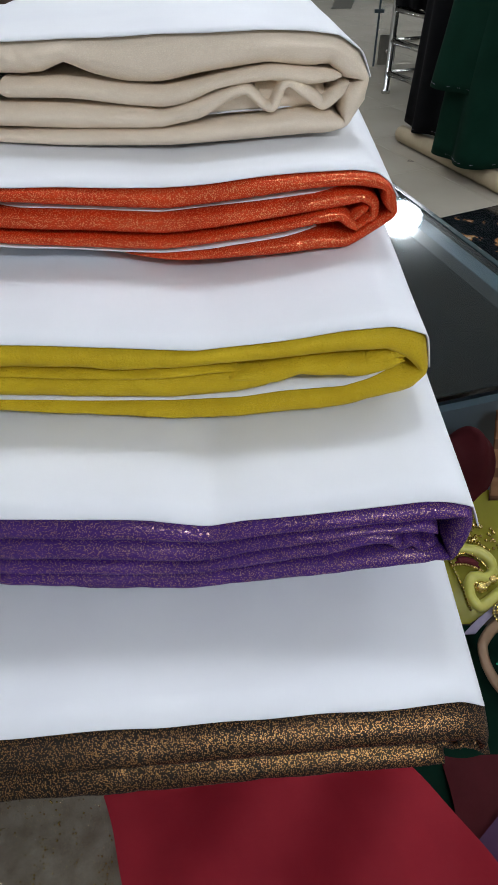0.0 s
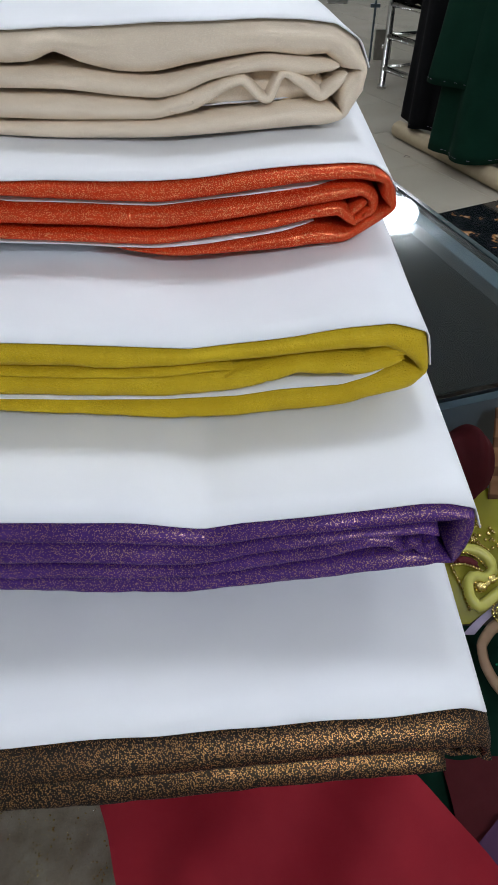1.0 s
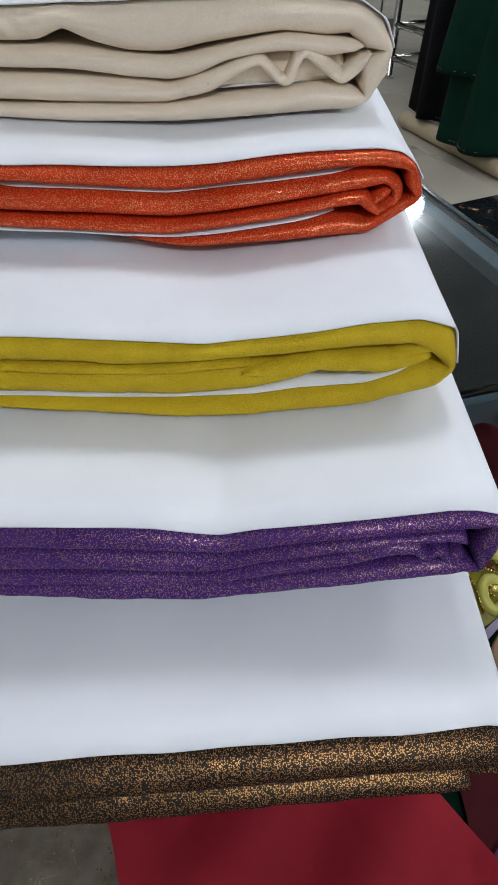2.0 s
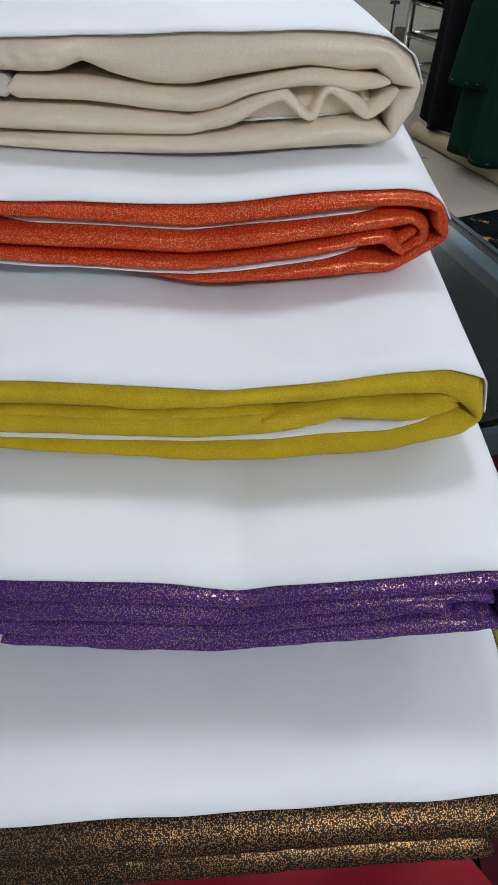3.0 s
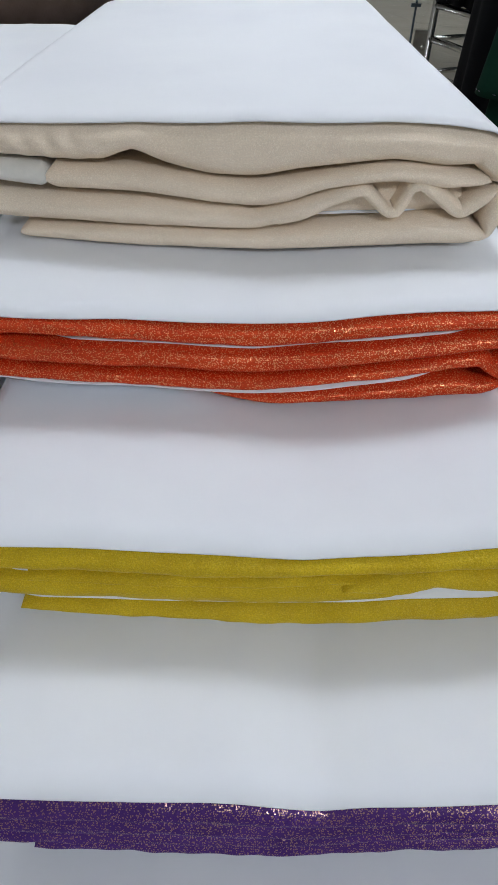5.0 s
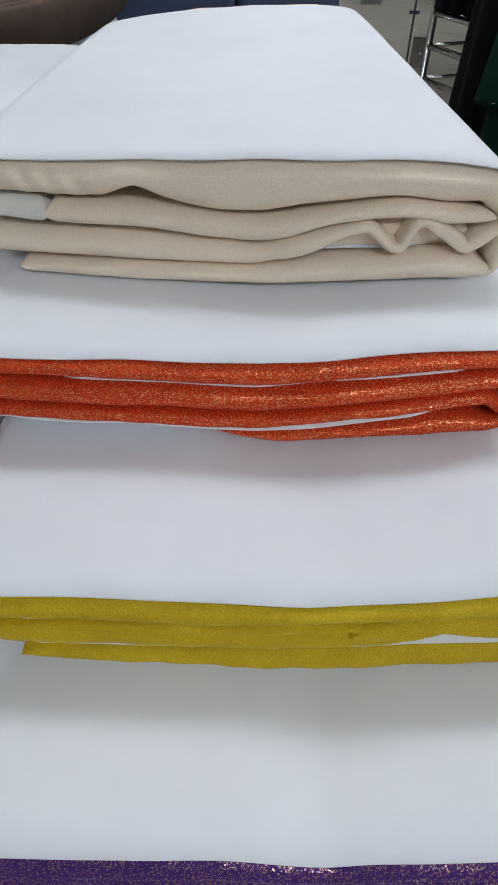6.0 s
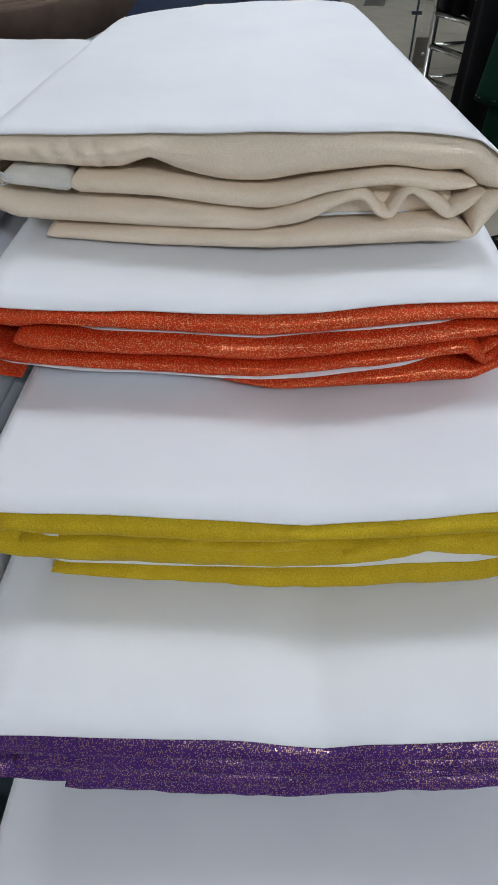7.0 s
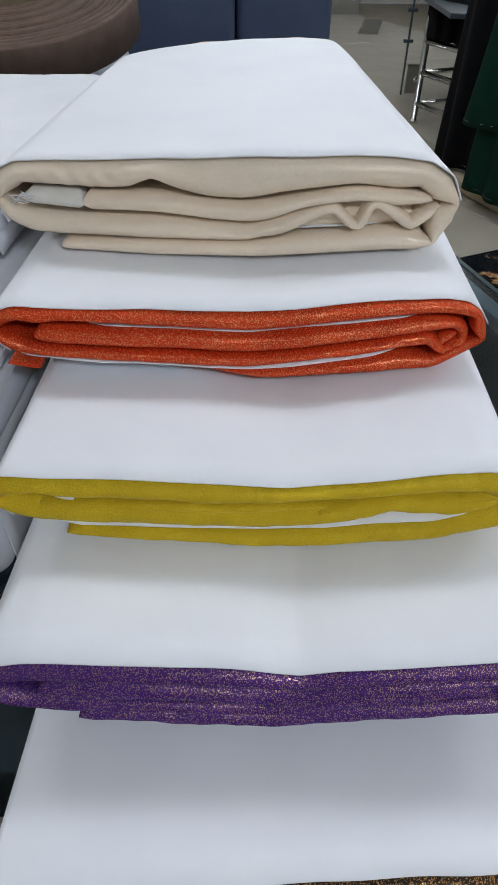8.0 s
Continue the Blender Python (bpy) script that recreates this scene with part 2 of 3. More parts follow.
def fold_bm(ctrl, front, length, seed, recess=0.0, taper=None, rear=None, belly=0.0, bulge=1.75, step=0.0022, rough=0.0007, grow=0.95, wrinkle=0.0, tuck_in=0.0):
    """One folded layer of cloth: rounded at its front, running back by length. ctrl: rows of x, z, half thickness."""
    c = np.array(ctrl, float)
    total = np.hypot(*np.diff(c[:, :2], axis=0).T).sum()
    line = spline(ctrl, max(24, int(total / step)))
    n = len(line)
    bm = bmesh.new()
    rings = []
    way = np.unwrap(np.arctan2(*np.gradient(line[:, :2], axis=0).T[::-1]))
    bend = np.convolve(np.abs(np.gradient(way)), np.ones(9) / 9, "same") * 5
    angles = np.radians(np.linspace(-90, 90, 13))
    for i in range(n):
        x, z, h = line[i]
        a, b = line[max(i - 1, 0), :2], line[min(i + 1, n - 1), :2]
        t = (b - a) / max(np.hypot(*(b - a)), 1e-6)
        nx, nz = -t[1], t[0]
        ends = min(i, n - 1 - i) * step
        h = max(h, 0.0012) * grow * (0.35 + 0.65 * min(1.0, ends / 0.006))
        yf = front(x) + recess
        s = i * step
        ring = []
        for k, an in enumerate(angles):
            w = noise.noise(Vector((s * 60, k * 0.35, seed))) * rough * 1.6 + noise.noise(Vector((s * 18, k * 0.25, seed + 9))) * rough * 2.2
            w += min(1.0, bend[i]) * 0.0022 * noise.noise(Vector((s * 170, k * 0.5 + s * 60, seed + 4)))
            if wrinkle and z > 1.105:
                w += wrinkle * math.exp(-((x + 0.25) / 0.05) ** 2) * math.sin(x * 330 + math.sin(an) * 2.6)
            u = math.sin(an) * h
            y = yf + tuck_in * max(0.0, 1 - (n - 1 - i) * step / 0.10) ** 2 - 0.005 - belly + (belly + min(0.019, max(0.007, h * bulge))) * (1 - math.cos(an)) + w * math.cos(an)
            ring.append(bm.verts.new((x + nx * u, y, z + nz * u)))
        far = rear(x) if rear else length
        for y, u in ((0.03, h * 0.93), (far - 0.03, h * 0.80)):
            dx = taper(x) * y if taper else 0
            ring.insert(0, bm.verts.new((x + dx - nx * u, yf + y, z - nz * u)))
            ring.append(bm.verts.new((x + dx + nx * u, yf + y, z + nz * u)))
        rings.append(ring)
    for u, w in zip(rings, rings[1:]):
        for k in range(len(u) - 1):
            bm.faces.new((u[k], u[k + 1], w[k + 1], w[k]))
    bm.faces.new(rings[0])
    bm.faces.new(rings[-1])
    return bm


def sheet_bm(ctrl, front, length, seed, thick=0.0012, sag=0.0012, back_drop=0.0, rows=26, step=0.006, lead=0.004, taper=None, rear=None, tuck=0.0):
    """A stiff sheet of paper: the line ctrl (x, z) carried back by length."""
    c = [(x, z) for x, z in ctrl]
    total = np.hypot(*np.diff(np.array(c), axis=0).T).sum()
    line = spline(c, max(20, int(total / step)), 0.3)
    n = len(line)
    bm = bmesh.new()
    top, low = [], []
    for i in range(n):
        a, b = line[max(i - 1, 0)], line[min(i + 1, n - 1)]
        t = (b - a) / max(np.hypot(*(b - a)), 1e-6)
        nx, nz = -t[1], t[0]
        ru, rl = [], []
        for j in range(rows):
            v = j / (rows - 1)
            x, z = line[i]
            far = rear(x) if rear else length
            ends = min(i, n - 1 - i) * step
            y = front(x) + lead + (tuck * max(0.0, 1 - ends / 0.035) ** 1.5) + v * far + noise.noise(Vector((x * 14, seed, v * 3))) * 0.0025 * (1 - v)
            d = noise.noise(Vector((x * 9, y * 7, seed))) * sag + noise.noise(Vector((x * 30, y * 12, seed + 5))) * sag * 0.3
            if back_drop:
                k = max(0.0, (v * length - (length - 0.07)) / 0.07)
                d -= back_drop * k * k
            x += taper(x) * v * far if taper else 0
            ru.append(bm.verts.new((x + nx * d, y, z + nz * d)))
            rl.append(bm.verts.new((x + nx * (d - thick), y, z + nz * (d - thick))))
        top.append(ru)
        low.append(rl)
    for i in range(n - 1):
        for j in range(rows - 1):
            bm.faces.new((top[i][j], top[i + 1][j], top[i + 1][j + 1], top[i][j + 1]))
            bm.faces.new((low[i][j], low[i][j + 1], low[i + 1][j + 1], low[i + 1][j]))
        bm.faces.new((top[i][0], low[i][0], low[i + 1][0], top[i + 1][0]))
        bm.faces.new((top[i][-1], top[i + 1][-1], low[i + 1][-1], low[i][-1]))
    for i in (0, n - 1):
        for j in range(rows - 1):
            bm.faces.new((top[i][j], top[i][j + 1], low[i][j + 1], low[i][j]))
    return bm


def cloth_bm(y0, y1, span, height, nx=60, ny=60, thick=0.004):
    """A laid cloth from y0 to y1: span gives its two sides at each y, height its lie."""
    bm = bmesh.new()
    grid = []
    for j in range(ny + 1):
        y = y0 + (y1 - y0) * j / ny
        a, c = span(y)
        grid.append([bm.verts.new((a + (c - a) * i / nx, y, height(a + (c - a) * i / nx, y))) for i in range(nx + 1)])
    for j in range(ny):
        for i in range(nx):
            bm.faces.new((grid[j][i], grid[j][i + 1], grid[j + 1][i + 1], grid[j + 1][i]))
    bmesh.ops.solidify(bm, geom=bm.faces[:], thickness=thick)
    return bm


def n2(x, y, s, k=0.0):
    return noise.noise(Vector((x * s, y * s, k)))


# ---- room ----
def structure(name, bm, material, label, category, smooth=False):
    return tagged(finish(name, bm, material, None, "", smooth), label, category, "", "structure")


structure("floor", box_bm(-4, 5, -3, 13, -0.1, -0.006), M["joint"], "grout bed under large beige floor tiles", "floor")
# Walls and ceiling, out of view, are added to bounce fill light.
structure("ceiling", box_bm(-4, 5, -3, 13, CEILING, CEILING + 0.1), M["ceiling"], "plain white shop ceiling with round lamps", "ceiling")
structure("wall_south", box_bm(-4, 5, -3.1, -3, 0, CEILING), M["wall"], "plain cream wall added out of view behind the viewpoint", "wall")
structure("wall_west", box_bm(-4.1, -4, -3, 13, 0, CEILING), M["wall"], "plain cream side wall added out of view", "wall")
structure("wall_east", box_bm(5, 5.1, -3, 13, 0, CEILING), M["wall"], "plain cream side wall added out of view", "wall")
structure("wall_north", box_bm(-4, 5, 13, 13.1, 0, CEILING), M["wall"], "plain cream far wall", "wall")
# Mostly added lamps, out of view, that brighten the pile and the floor.
for lx, ly, watts in LAMPS:
    lamp = thing("ceiling_lamp", "round white glass ceiling lamp, lit, out of view", "lamp", "ceiling lamps", "", (lx, ly, CEILING))
    bm = bmesh.new()
    bmesh.ops.create_cone(bm, cap_ends=True, segments=48, radius1=0.225, radius2=0.225, depth=0.02, matrix=pose(0, 0, -0.01))
    part("rim", bm, M["ceiling"], lamp, "", False)
    # Flattened globe, shaped so its reflection in the counter keeps the right outline.
    bm = bmesh.new()
    bmesh.ops.create_uvsphere(bm, u_segments=40, v_segments=24, radius=1.0)
    bmesh.ops.transform(bm, matrix=Matrix.LocRotScale((0, 0, -0.17), None, (0.21, 0.21, 0.15)), verts=bm.verts[:])
    part("diffuser", bm, M["diffuser"], lamp, "glowing white glass globe")

# ---- counter: low glass showcase, standing askew to the pile ----
TOP = 0.69
ASKEW = 17.6
counter = thing("glass_counter", "low dark showcase counter with a glossy glass top", "counter", "", "", (0.36, 1.504, 0))
counter.rotation_euler = (0, 0, radians(ASKEW))
part("glass_top", box_bm(-1.5, 0, -0.74, 1.6, TOP - 0.010, TOP, 0.0015), M["glass"], counter, "dark tinted glass top", False)
part("edge_trim", box_bm(0.001, 0.014, -0.74, 1.6, TOP - 0.035, TOP + 0.002, 0.002), M["edge"], counter, "polished dark edge strip", False)
# Pale rails under the glass stand in for light bands reflected in it.
part("glare_rail", box_bm(-0.05, -0.012, -0.74, 1.6, TOP - 0.04, TOP - 0.012, 0.002), M["glare"], counter, "pale rail under the glass, standing in for a reflected light band", False)
part("glare_rail", box_bm(-0.34, -0.28, -0.71, 1.2, 0.40, 0.42, 0.002), M["glare"], counter, "pale rail under the glass, standing in for a reflected light band", False)
part("body", box_bm(-1.5, -0.002, -0.73, 1.6, 0.0, 0.30), M["dark"], counter, "dark base", False)
part("side_panel", box_bm(-0.012, 0, -0.73, 1.6, 0.30, TOP - 0.041), M["dark"], counter, "", False)
part("back_panel", box_bm(-1.5, -1.48, -0.73, 1.6, 0.30, TOP - 0.011), M["dark"], counter, "", False)
part("end_panel", box_bm(-1.48, -0.013, -0.73, -0.715, 0.30, TOP - 0.041), M["dark"], counter, "", False)


plinth = tagged(finish("display_block", box_bm(-0.26, 0.12, 0.38, 0.60, 0.0, 0.692, 0.004), M["dark"], None, "", False), "dark block in front of the counter, under the pile", "block")

# ---- the pile of folded cloth bundles ----
def line(a, b, c, d):
    return lambda x: b + (d - b) * (max(-0.36, min(0.24, x)) - a) / (c - a)


FRONT = {"cream": line(-.28, .684, .10, .668), "orange": line(-.28, .563, .13, .58), "yellow": line(-.26, .421, .15, .432),
         "purple": line(-.28, .300, .17, .314), "brown": line(-.19, .1825, .16, .2105)}


def over(rows, first, last, gap=0.0018):
    """The line of a sheet that lies round the outside of a fold, from its first to its last row."""
    c = np.array(rows, float)
    out = []
    for i in range(first, last + 1):
        t = c[min(i + 1, len(c) - 1), :2] - c[max(i - 1, 0), :2]
        t /= np.hypot(*t)
        out.append((c[i, 0] - t[1] * (c[i, 2] + gap), c[i, 1] + t[0] * (c[i, 2] + gap)))
    return out


def bundle(colour, words, folds, wrapped, papers, length, seed, nudge=(0, 0, 0), back_drop=0.0, taper=None, rear=None, belly=0.0, wrinkle=0.0, tuck_in=0.0, grow=0.95):
    """folds: name, rows of x, z, half thickness, and how far it stands back. wrapped: the rows of the first fold that the paper covers."""
    root = thing("fabric_bundle", words, "fabric bundle", "stacked fabric bundles")
    gx, gz, gs = nudge
    folds = [(name, [(x + gx, z + gz + gs * x, h) for x, z, h in rows], *back) for name, rows, *back in folds]
    papers = [([(x + gx, z + gz + gs * x) for x, z in rows], lead) for rows, lead in papers]
    for k, (name, rows, *back) in enumerate(folds):
        tag = name == "cut_end"
        part(name, fold_bm(rows, FRONT[colour], length - 0.01 * k, seed + 3.7 * k, back[0] if back else 0.0, taper, rear if k == 0 else None, belly, grow=grow, wrinkle=wrinkle, tuck_in=tuck_in if k == 0 else 0.0), M["tape" if tag else colour], root, "pale frayed cut end" if tag else "")
    part("paper_wrap", sheet_bm(over(folds[0][1], *wrapped), FRONT[colour], length, seed + 1, 0.0012, 0.0009, back_drop, 26, 0.005, 0.0015, taper, rear), M["paper"], root, "white paper")
    for k, (rows, lead) in enumerate(papers):
        part("paper_liner", sheet_bm(rows, FRONT[colour], 0.12, seed + 1.3 * k, 0.0010, 0.0004, 0, 6, 0.004, lead, None, None, 0.012), M["paper"], root, "white paper")
    return root


bundle("cream", "folded cream shimmer cloth in white paper, on top of the pile", [
    ("outer_fold", [(-.051, 1.0783, .0092), (-.088, 1.069, .0083), (-.111, 1.069, .0104), (-.183, 1.0702, .0128), (-.257, 1.0714, .0124), (-.305, 1.073, .0123), (-.329, 1.083, .0115),
                    (-.3395, 1.099, .0035), (-.330, 1.1135, .0115), (-.315, 1.1215, .0110), (-.294, 1.1218, .0122), (-.237, 1.1216, .0141), (-.209, 1.1226, .0137), (-.183, 1.1275, .0098),
                    (-.156, 1.1231, .0154), (-.123, 1.1201, .0196)] +
                   [(-.088, 1.1212, .0208), (-.053, 1.1253, .0179), (.013, 1.1310, .0138), (.053, 1.1292, .0147), (.079, 1.1287, .0129), (.098, 1.1165, .0135), (.1115, 1.1065, .0035),
                    (.1035, 1.092, .0135), (.0985, 1.077, .0085), (.0955, 1.067, .0035), (.080, 1.0660, .0108), (.056, 1.0658, .0125), (.019, 1.0618, .0120), (-.016, 1.0580, .0110), (-.088, 1.0515, .0090),
                    (-.185, 1.050, .0081), (-.283, 1.0519, .0054)]),
    ("cut_end", [(-.312, 1.1005, .0080), (-.280, 1.0985, .0095), (-.252, 1.0964, .0101)]),
    ("back_fold", [(-.05, 1.080, .012), (.0, 1.084, .016), (.03, 1.088, .018), (.075, 1.09, .016)], 0.017),
    ("inner_fold", [(-.253, 1.0964, .0101), (-.18, 1.0957, .0099), (-.124, 1.0903, .0102), (-.088, 1.0886, .0102), (-.065, 1.0921, .0095), (-.035, 1.1016, .0062),
                    (-.005, 1.1075, .0065), (.022, 1.1106, .0075), (.055, 1.1077, .0084), (.088, 1.1092, .004)]),
    ("crumpled_fold", [(-.075, 1.0715, .0085), (-.051, 1.0783, .0092), (-.02, 1.0924, .0061), (-.003, 1.0965, .0053), (.014, 1.0827, .0046), (.023, 1.0818, .0057), (.032, 1.1, .0044), (.040, 1.1026, .0044),
                       (.055, 1.0946, .0061), (.072, 1.084, .0063), (.086, 1.0939, .0067), (.096, 1.1042, .003)]),
], (6, 22), [
    ([(-.060, 1.068), (-.02, 1.0737), (.0187, 1.0768), (.047, 1.0795), (.062, 1.0800)], 0.012),
], 0.65, 11, (0.001, 0.001, 0.0055), 0.03, lambda x: -0.053 - 0.237 * x, lambda x: 0.71 - 2.6 * max(0.0, -0.11 - x) ** 2, wrinkle=0.0016)

cream_bundle = bpy.data.objects["fabric_bundle"]
thread_rng = random.Random(3)
for k in range(9):
    z0 = 1.1 + thread_rng.uniform(-0.006, 0.007)
    x0 = -0.309 + thread_rng.uniform(-0.004, 0.012)
    part("thread", tube_bm([(x0, 0.677, z0), (x0 - 0.005, 0.6745, z0 + thread_rng.uniform(-0.003, 0.003)), (x0 - 0.011, 0.674, z0 + thread_rng.uniform(-0.007, 0.006))], 0.00045, 5), M["paper"], cream_bundle, "loose pale thread")

bundle("orange", "folded orange shimmer cloth in white paper", [
    ("outer_fold", [(.066, 1.0063, .0064), (.02, .9969, .0065), (-.04, .9886, .0059), (-.084, .9844, .007), (-.119, .9859, .007), (-.222, .9921, .0063), (-.286, .9979, .0065),
                    (-.308, 1.005, .0085), (-.3255, 1.0175, .0035), (-.317, 1.0302, .0077), (-.300, 1.0362, .0077), (-.281, 1.0337, .0086), (-.258, 1.0352, .0064), (-.216, 1.0330, .0067),
                    (-.157, 1.0298, .0085), (-.084, 1.0268, .0106), (-.04, 1.0303, .0100)] +
                   [(.015, 1.0367, .0093), (.06, 1.0413, .0075), (.097, 1.0426, .0072), (.117, 1.0400, .0070), (.1285, 1.0350, .0042), (.1335, 1.022, .0075), (.1385, 1.0105, .0035),
                    (.124, 1.0005, .0066), (.108, .989, .0055), (.094, .9825, .0072), (.07, .9825, .0095), (.022, .9763, .0075), (-.013, .9738, .0061), (-.048, .9712, .0048),
                    (-.083, .9703, .0038), (-.155, .9726, .0008)]),
    ("inner_fold", [(-.284, 1.0161, .0108), (-.259, 1.0123, .0108), (-.152, 1.0066, .0117), (-.084, 1.0029, .0115), (-.039, 1.0065, .0108), (.018, 1.0139, .01), (.084, 1.0236, .0093),
                    (.107, 1.0262, .006), (.1185, 1.0195, .0055), (.1195, 1.009, .005), (.111, 1.002, .005)]),
    ("crumpled_fold", [(.055, 1.0043, .0064), (.066, 1.0063, .0064), (.087, 1.0087, .0071), (.097, 1.002, .006), (.105, .9955, .005)]),
    ("crumpled_fold", [(.098, 1.003, .005), (.107, 1.0105, .0055), (.1135, 1.0165, .004)], 0.004),
    ("crumpled_fold", [(.103, .996, .004), (.111, 1.002, .005), (.117, 1.0105, .003)], 0.002),
    ("loose_flap", [(-.316, .986, .0013), (-.303, .983, .0018), (-.285, .981, .0013)]),
], (7, 22), [
    ([(-.25, 1.0235), (-.157, 1.0195), (-.084, 1.0155), (-.04, 1.0187), (.04, 1.0275), (.093, 1.034)], 0.005),
    ([(-.322, 1.004), (-.30, .9925), (-.222, .9843), (-.119, .9775), (-.084, .976), (-.04, .9795), (.02, .987), (.066, .994)], 0.0),
], 0.65, 23, (0.001, 0.0011, 0.005), tuck_in=0.03, grow=0.93)

bundle("yellow", "folded mustard yellow cloth in white paper", [
    ("outer_fold", [(.019, .9265, .0103), (-.011, .9213, .0137), (-.066, .9165, .015), (-.112, .9179, .0146), (-.204, .9207, .0139), (-.255, .9257, .0160), (-.278, .932, .013),
                    (-.2975, .944, .0035), (-.282, .953, .012), (-.258, .9551, .0088), (-.226, .9509, .0120), (-.155, .9488, .0119), (-.111, .9447, .0123), (-.083, .9447, .0105)] +
                   [(-.046, .9455, .0074), (-.021, .9482, .0077), (.039, .9549, .0090), (.085, .9600, .0117), (.117, .9619, .0127), (.139, .953, .0150), (.1515, .9325, .0045),
                    (.140, .9205, .0145), (.1186, .9130, .0136), (.1046, .9085, .0130), (.081, .9005, .0115), (.0225, .8945, .0122), (-.010, .8905, .0108), (-.062, .8888, .0097), (-.142, .8942, .0076), (-.217, .9000, .0052), (-.238, .9025, .0040)]),
    ("inner_fold", [(-.018, .928, .0022), (.019, .9275, .0103), (.042, .9350, .0085), (.0604, .9342, .0100), (.0798, .9347, .0094), (.0923, .9330, .0108), (.1043, .9345, .0100), (.118, .9385, .0082), (.127, .9420, .0050), (.1325, .9445, .0025)]),
    ("crumpled_fold", [(.098, .936, .006), (.118, .9435, .0085), (.126, .948, .005), (.136, .947, .003)], 0.003),
    ("thin_fold", [(-.255, .9375, .002), (-.16, .9340, .004), (-.10, .931, .004), (-.05, .9345, .004), (-.01, .9375, .0015)]),
], (6, 20), [
    ([(-.268, .9435), (-.204, .9365), (-.15, .9345), (-.10, .9335)], 0.0),
    ([(-.26, .9075), (-.161, .9035), (-.075, .901), (-.009, .9035), (.03, .9105), (.06, .9130), (.083, .9150), (.105, .9232), (.1186, .9285), (.1273, .9348), (.1325, .9425)], 0.003),
], 0.65, 37, (0.001, 0.0012, 0.0035))

bundle("purple", "folded purple shimmer cloth in white paper", [
    ("outer_fold", [(.035, .8336, .0078), (-.003, .8255, .0084), (-.039, .8193, .0069), (-.071, .8173, .0074), (-.119, .8189, .0082), (-.166, .8217, .0078), (-.213, .8241, .0085),
                    (-.258, .829, .010), (-.281, .838, .010), (-.2945, .855, .0035), (-.279, .8689, .0099), (-.25, .8734, .0124), (-.199, .8713, .0124), (-.141, .8679, .0130),
                    (-.081, .8634, .0134), (-.035, .8584, .0114), (-.003, .8649, .0104), (.042, .8707, .0095)] +
                   [(.087, .8756, .0095), (.131, .8805, .0108), (.153, .8806, .0105), (.1685, .8815, .0060), (.1715, .862, .0110), (.1705, .840, .0120), (.1690, .8255, .0035),
                    (.154, .8265, .0085), (.146, .8245, .0100), (.126, .8223, .0108), (.094, .8166, .0103), (.046, .8096, .01), (-.003, .8033, .0106), (-.051, .7985, .0103),
                    (-.067, .7981, .0108), (-.122, .7997, .0103), (-.17, .8036, .0091), (-.218, .8093, .0055)]),
    ("inner_fold", [(-.245, .8505, .0100), (-.207, .8456, .0129), (-.146, .8423, .0132), (-.085, .8377, .0124), (-.051, .8361, .0109), (-.022, .839, .0104), (-.003, .845, .008), (.043, .8537, .0074),
                    (.089, .8597, .0059), (.134, .8656, .0045), (.150, .8619, .006)]),
    ("crumpled_fold", [(.02, .832, .0075), (.035, .8336, .0078), (.06, .8378, .0086), (.081, .846, .0084), (.098, .8515, .0085), (.113, .8497, .0075), (.124, .842, .006), (.133, .847, .0065), (.141, .8415, .005), (.150, .8493, .006)]),
], (8, 22), [
], 0.65, 51, (0.0033, -0.0018, 0.004), grow=0.87)

bundle("brown", "folded dark bronze glitter cloth in white paper, lowest in the pile", [
    ("outer_fold", [(-.272, .746, .016), (-.203, .7475, .0175), (-.14, .7475, .0175), (-.074, .746, .0170), (-.004, .7470, .0172), (.049, .7475, .0175)] +
                   [(.091, .748, .0178), (.132, .748, .0175), (.165, .748, .0165), (.180, .744, .012), (.1885, .732, .0065), (.187, .720, .004)]),
    ("inner_fold", [(-.268, .713, .0160), (-.203, .713, .0165), (-.083, .713, .0165), (-.004, .7135, .016), (.053, .714, .0155), (.099, .715, .0145), (.130, .716, .0130), (.150, .7165, .0120), (.157, .7150, .0115)], -0.006),
    ("crumpled_fold", [(.150, .726, .004), (.163, .7195, .005), (.172, .7155, .0045), (.181, .721, .004), (.190, .722, .0025)], 0.004),
    ("crumpled_fold", [(.168, .728, .003), (.180, .722, .0035), (.192, .711, .0030), (.199, .709, .002)], 0.001),
], (0, 9), [
], 0.65, 67, (0.004, 0, 0), belly=0.014)


# ---- neighbouring pile ----
def plain_bundle(x0, x1, y0, y1, z0, z1, words, seed):
    root = thing("fabric_bundle", words, "fabric bundle", "neighbouring fabric bundles")
    h = (z1 - z0) / 2
    f = lambda x: y0
    part("outer_fold", fold_bm([(x0, z0 + h * 1.4, h * 0.5), (x1 - h, z0 + h * 1.4, h * 0.5), (x1 - h * 0.5, z0 + h, h * 0.45), (x1 - h, z0 + h * 0.55, h * 0.5), (x0, z0 + h * 0.55, h * 0.5)], f, y1 - y0, seed), M["paper_grey"], root)
    part("paper_wrap", sheet_bm([(x0, z1), (x1 - 0.03, z1), (x1 - 0.008, z1 - 0.006), (x1, z1 - 0.02), (x1 + 0.001, z0 + 0.008)], f, y1 - y0, seed, 0.0012, 0.003, 0.015), M["paper"], root, "white paper")
    return root


plain_bundle(-.85, -.358, .70, 1.36, 1.02, 1.088, "white papered bundle on the neighbouring pile", 71)
plain_bundle(-.85, -.348, .60, 1.24, .94, 1.015, "white papered bundle under another one", 72)
plain_bundle(-.85, -.345, .52, 1.12, .86, .935, "white papered bundle under another one", 73)
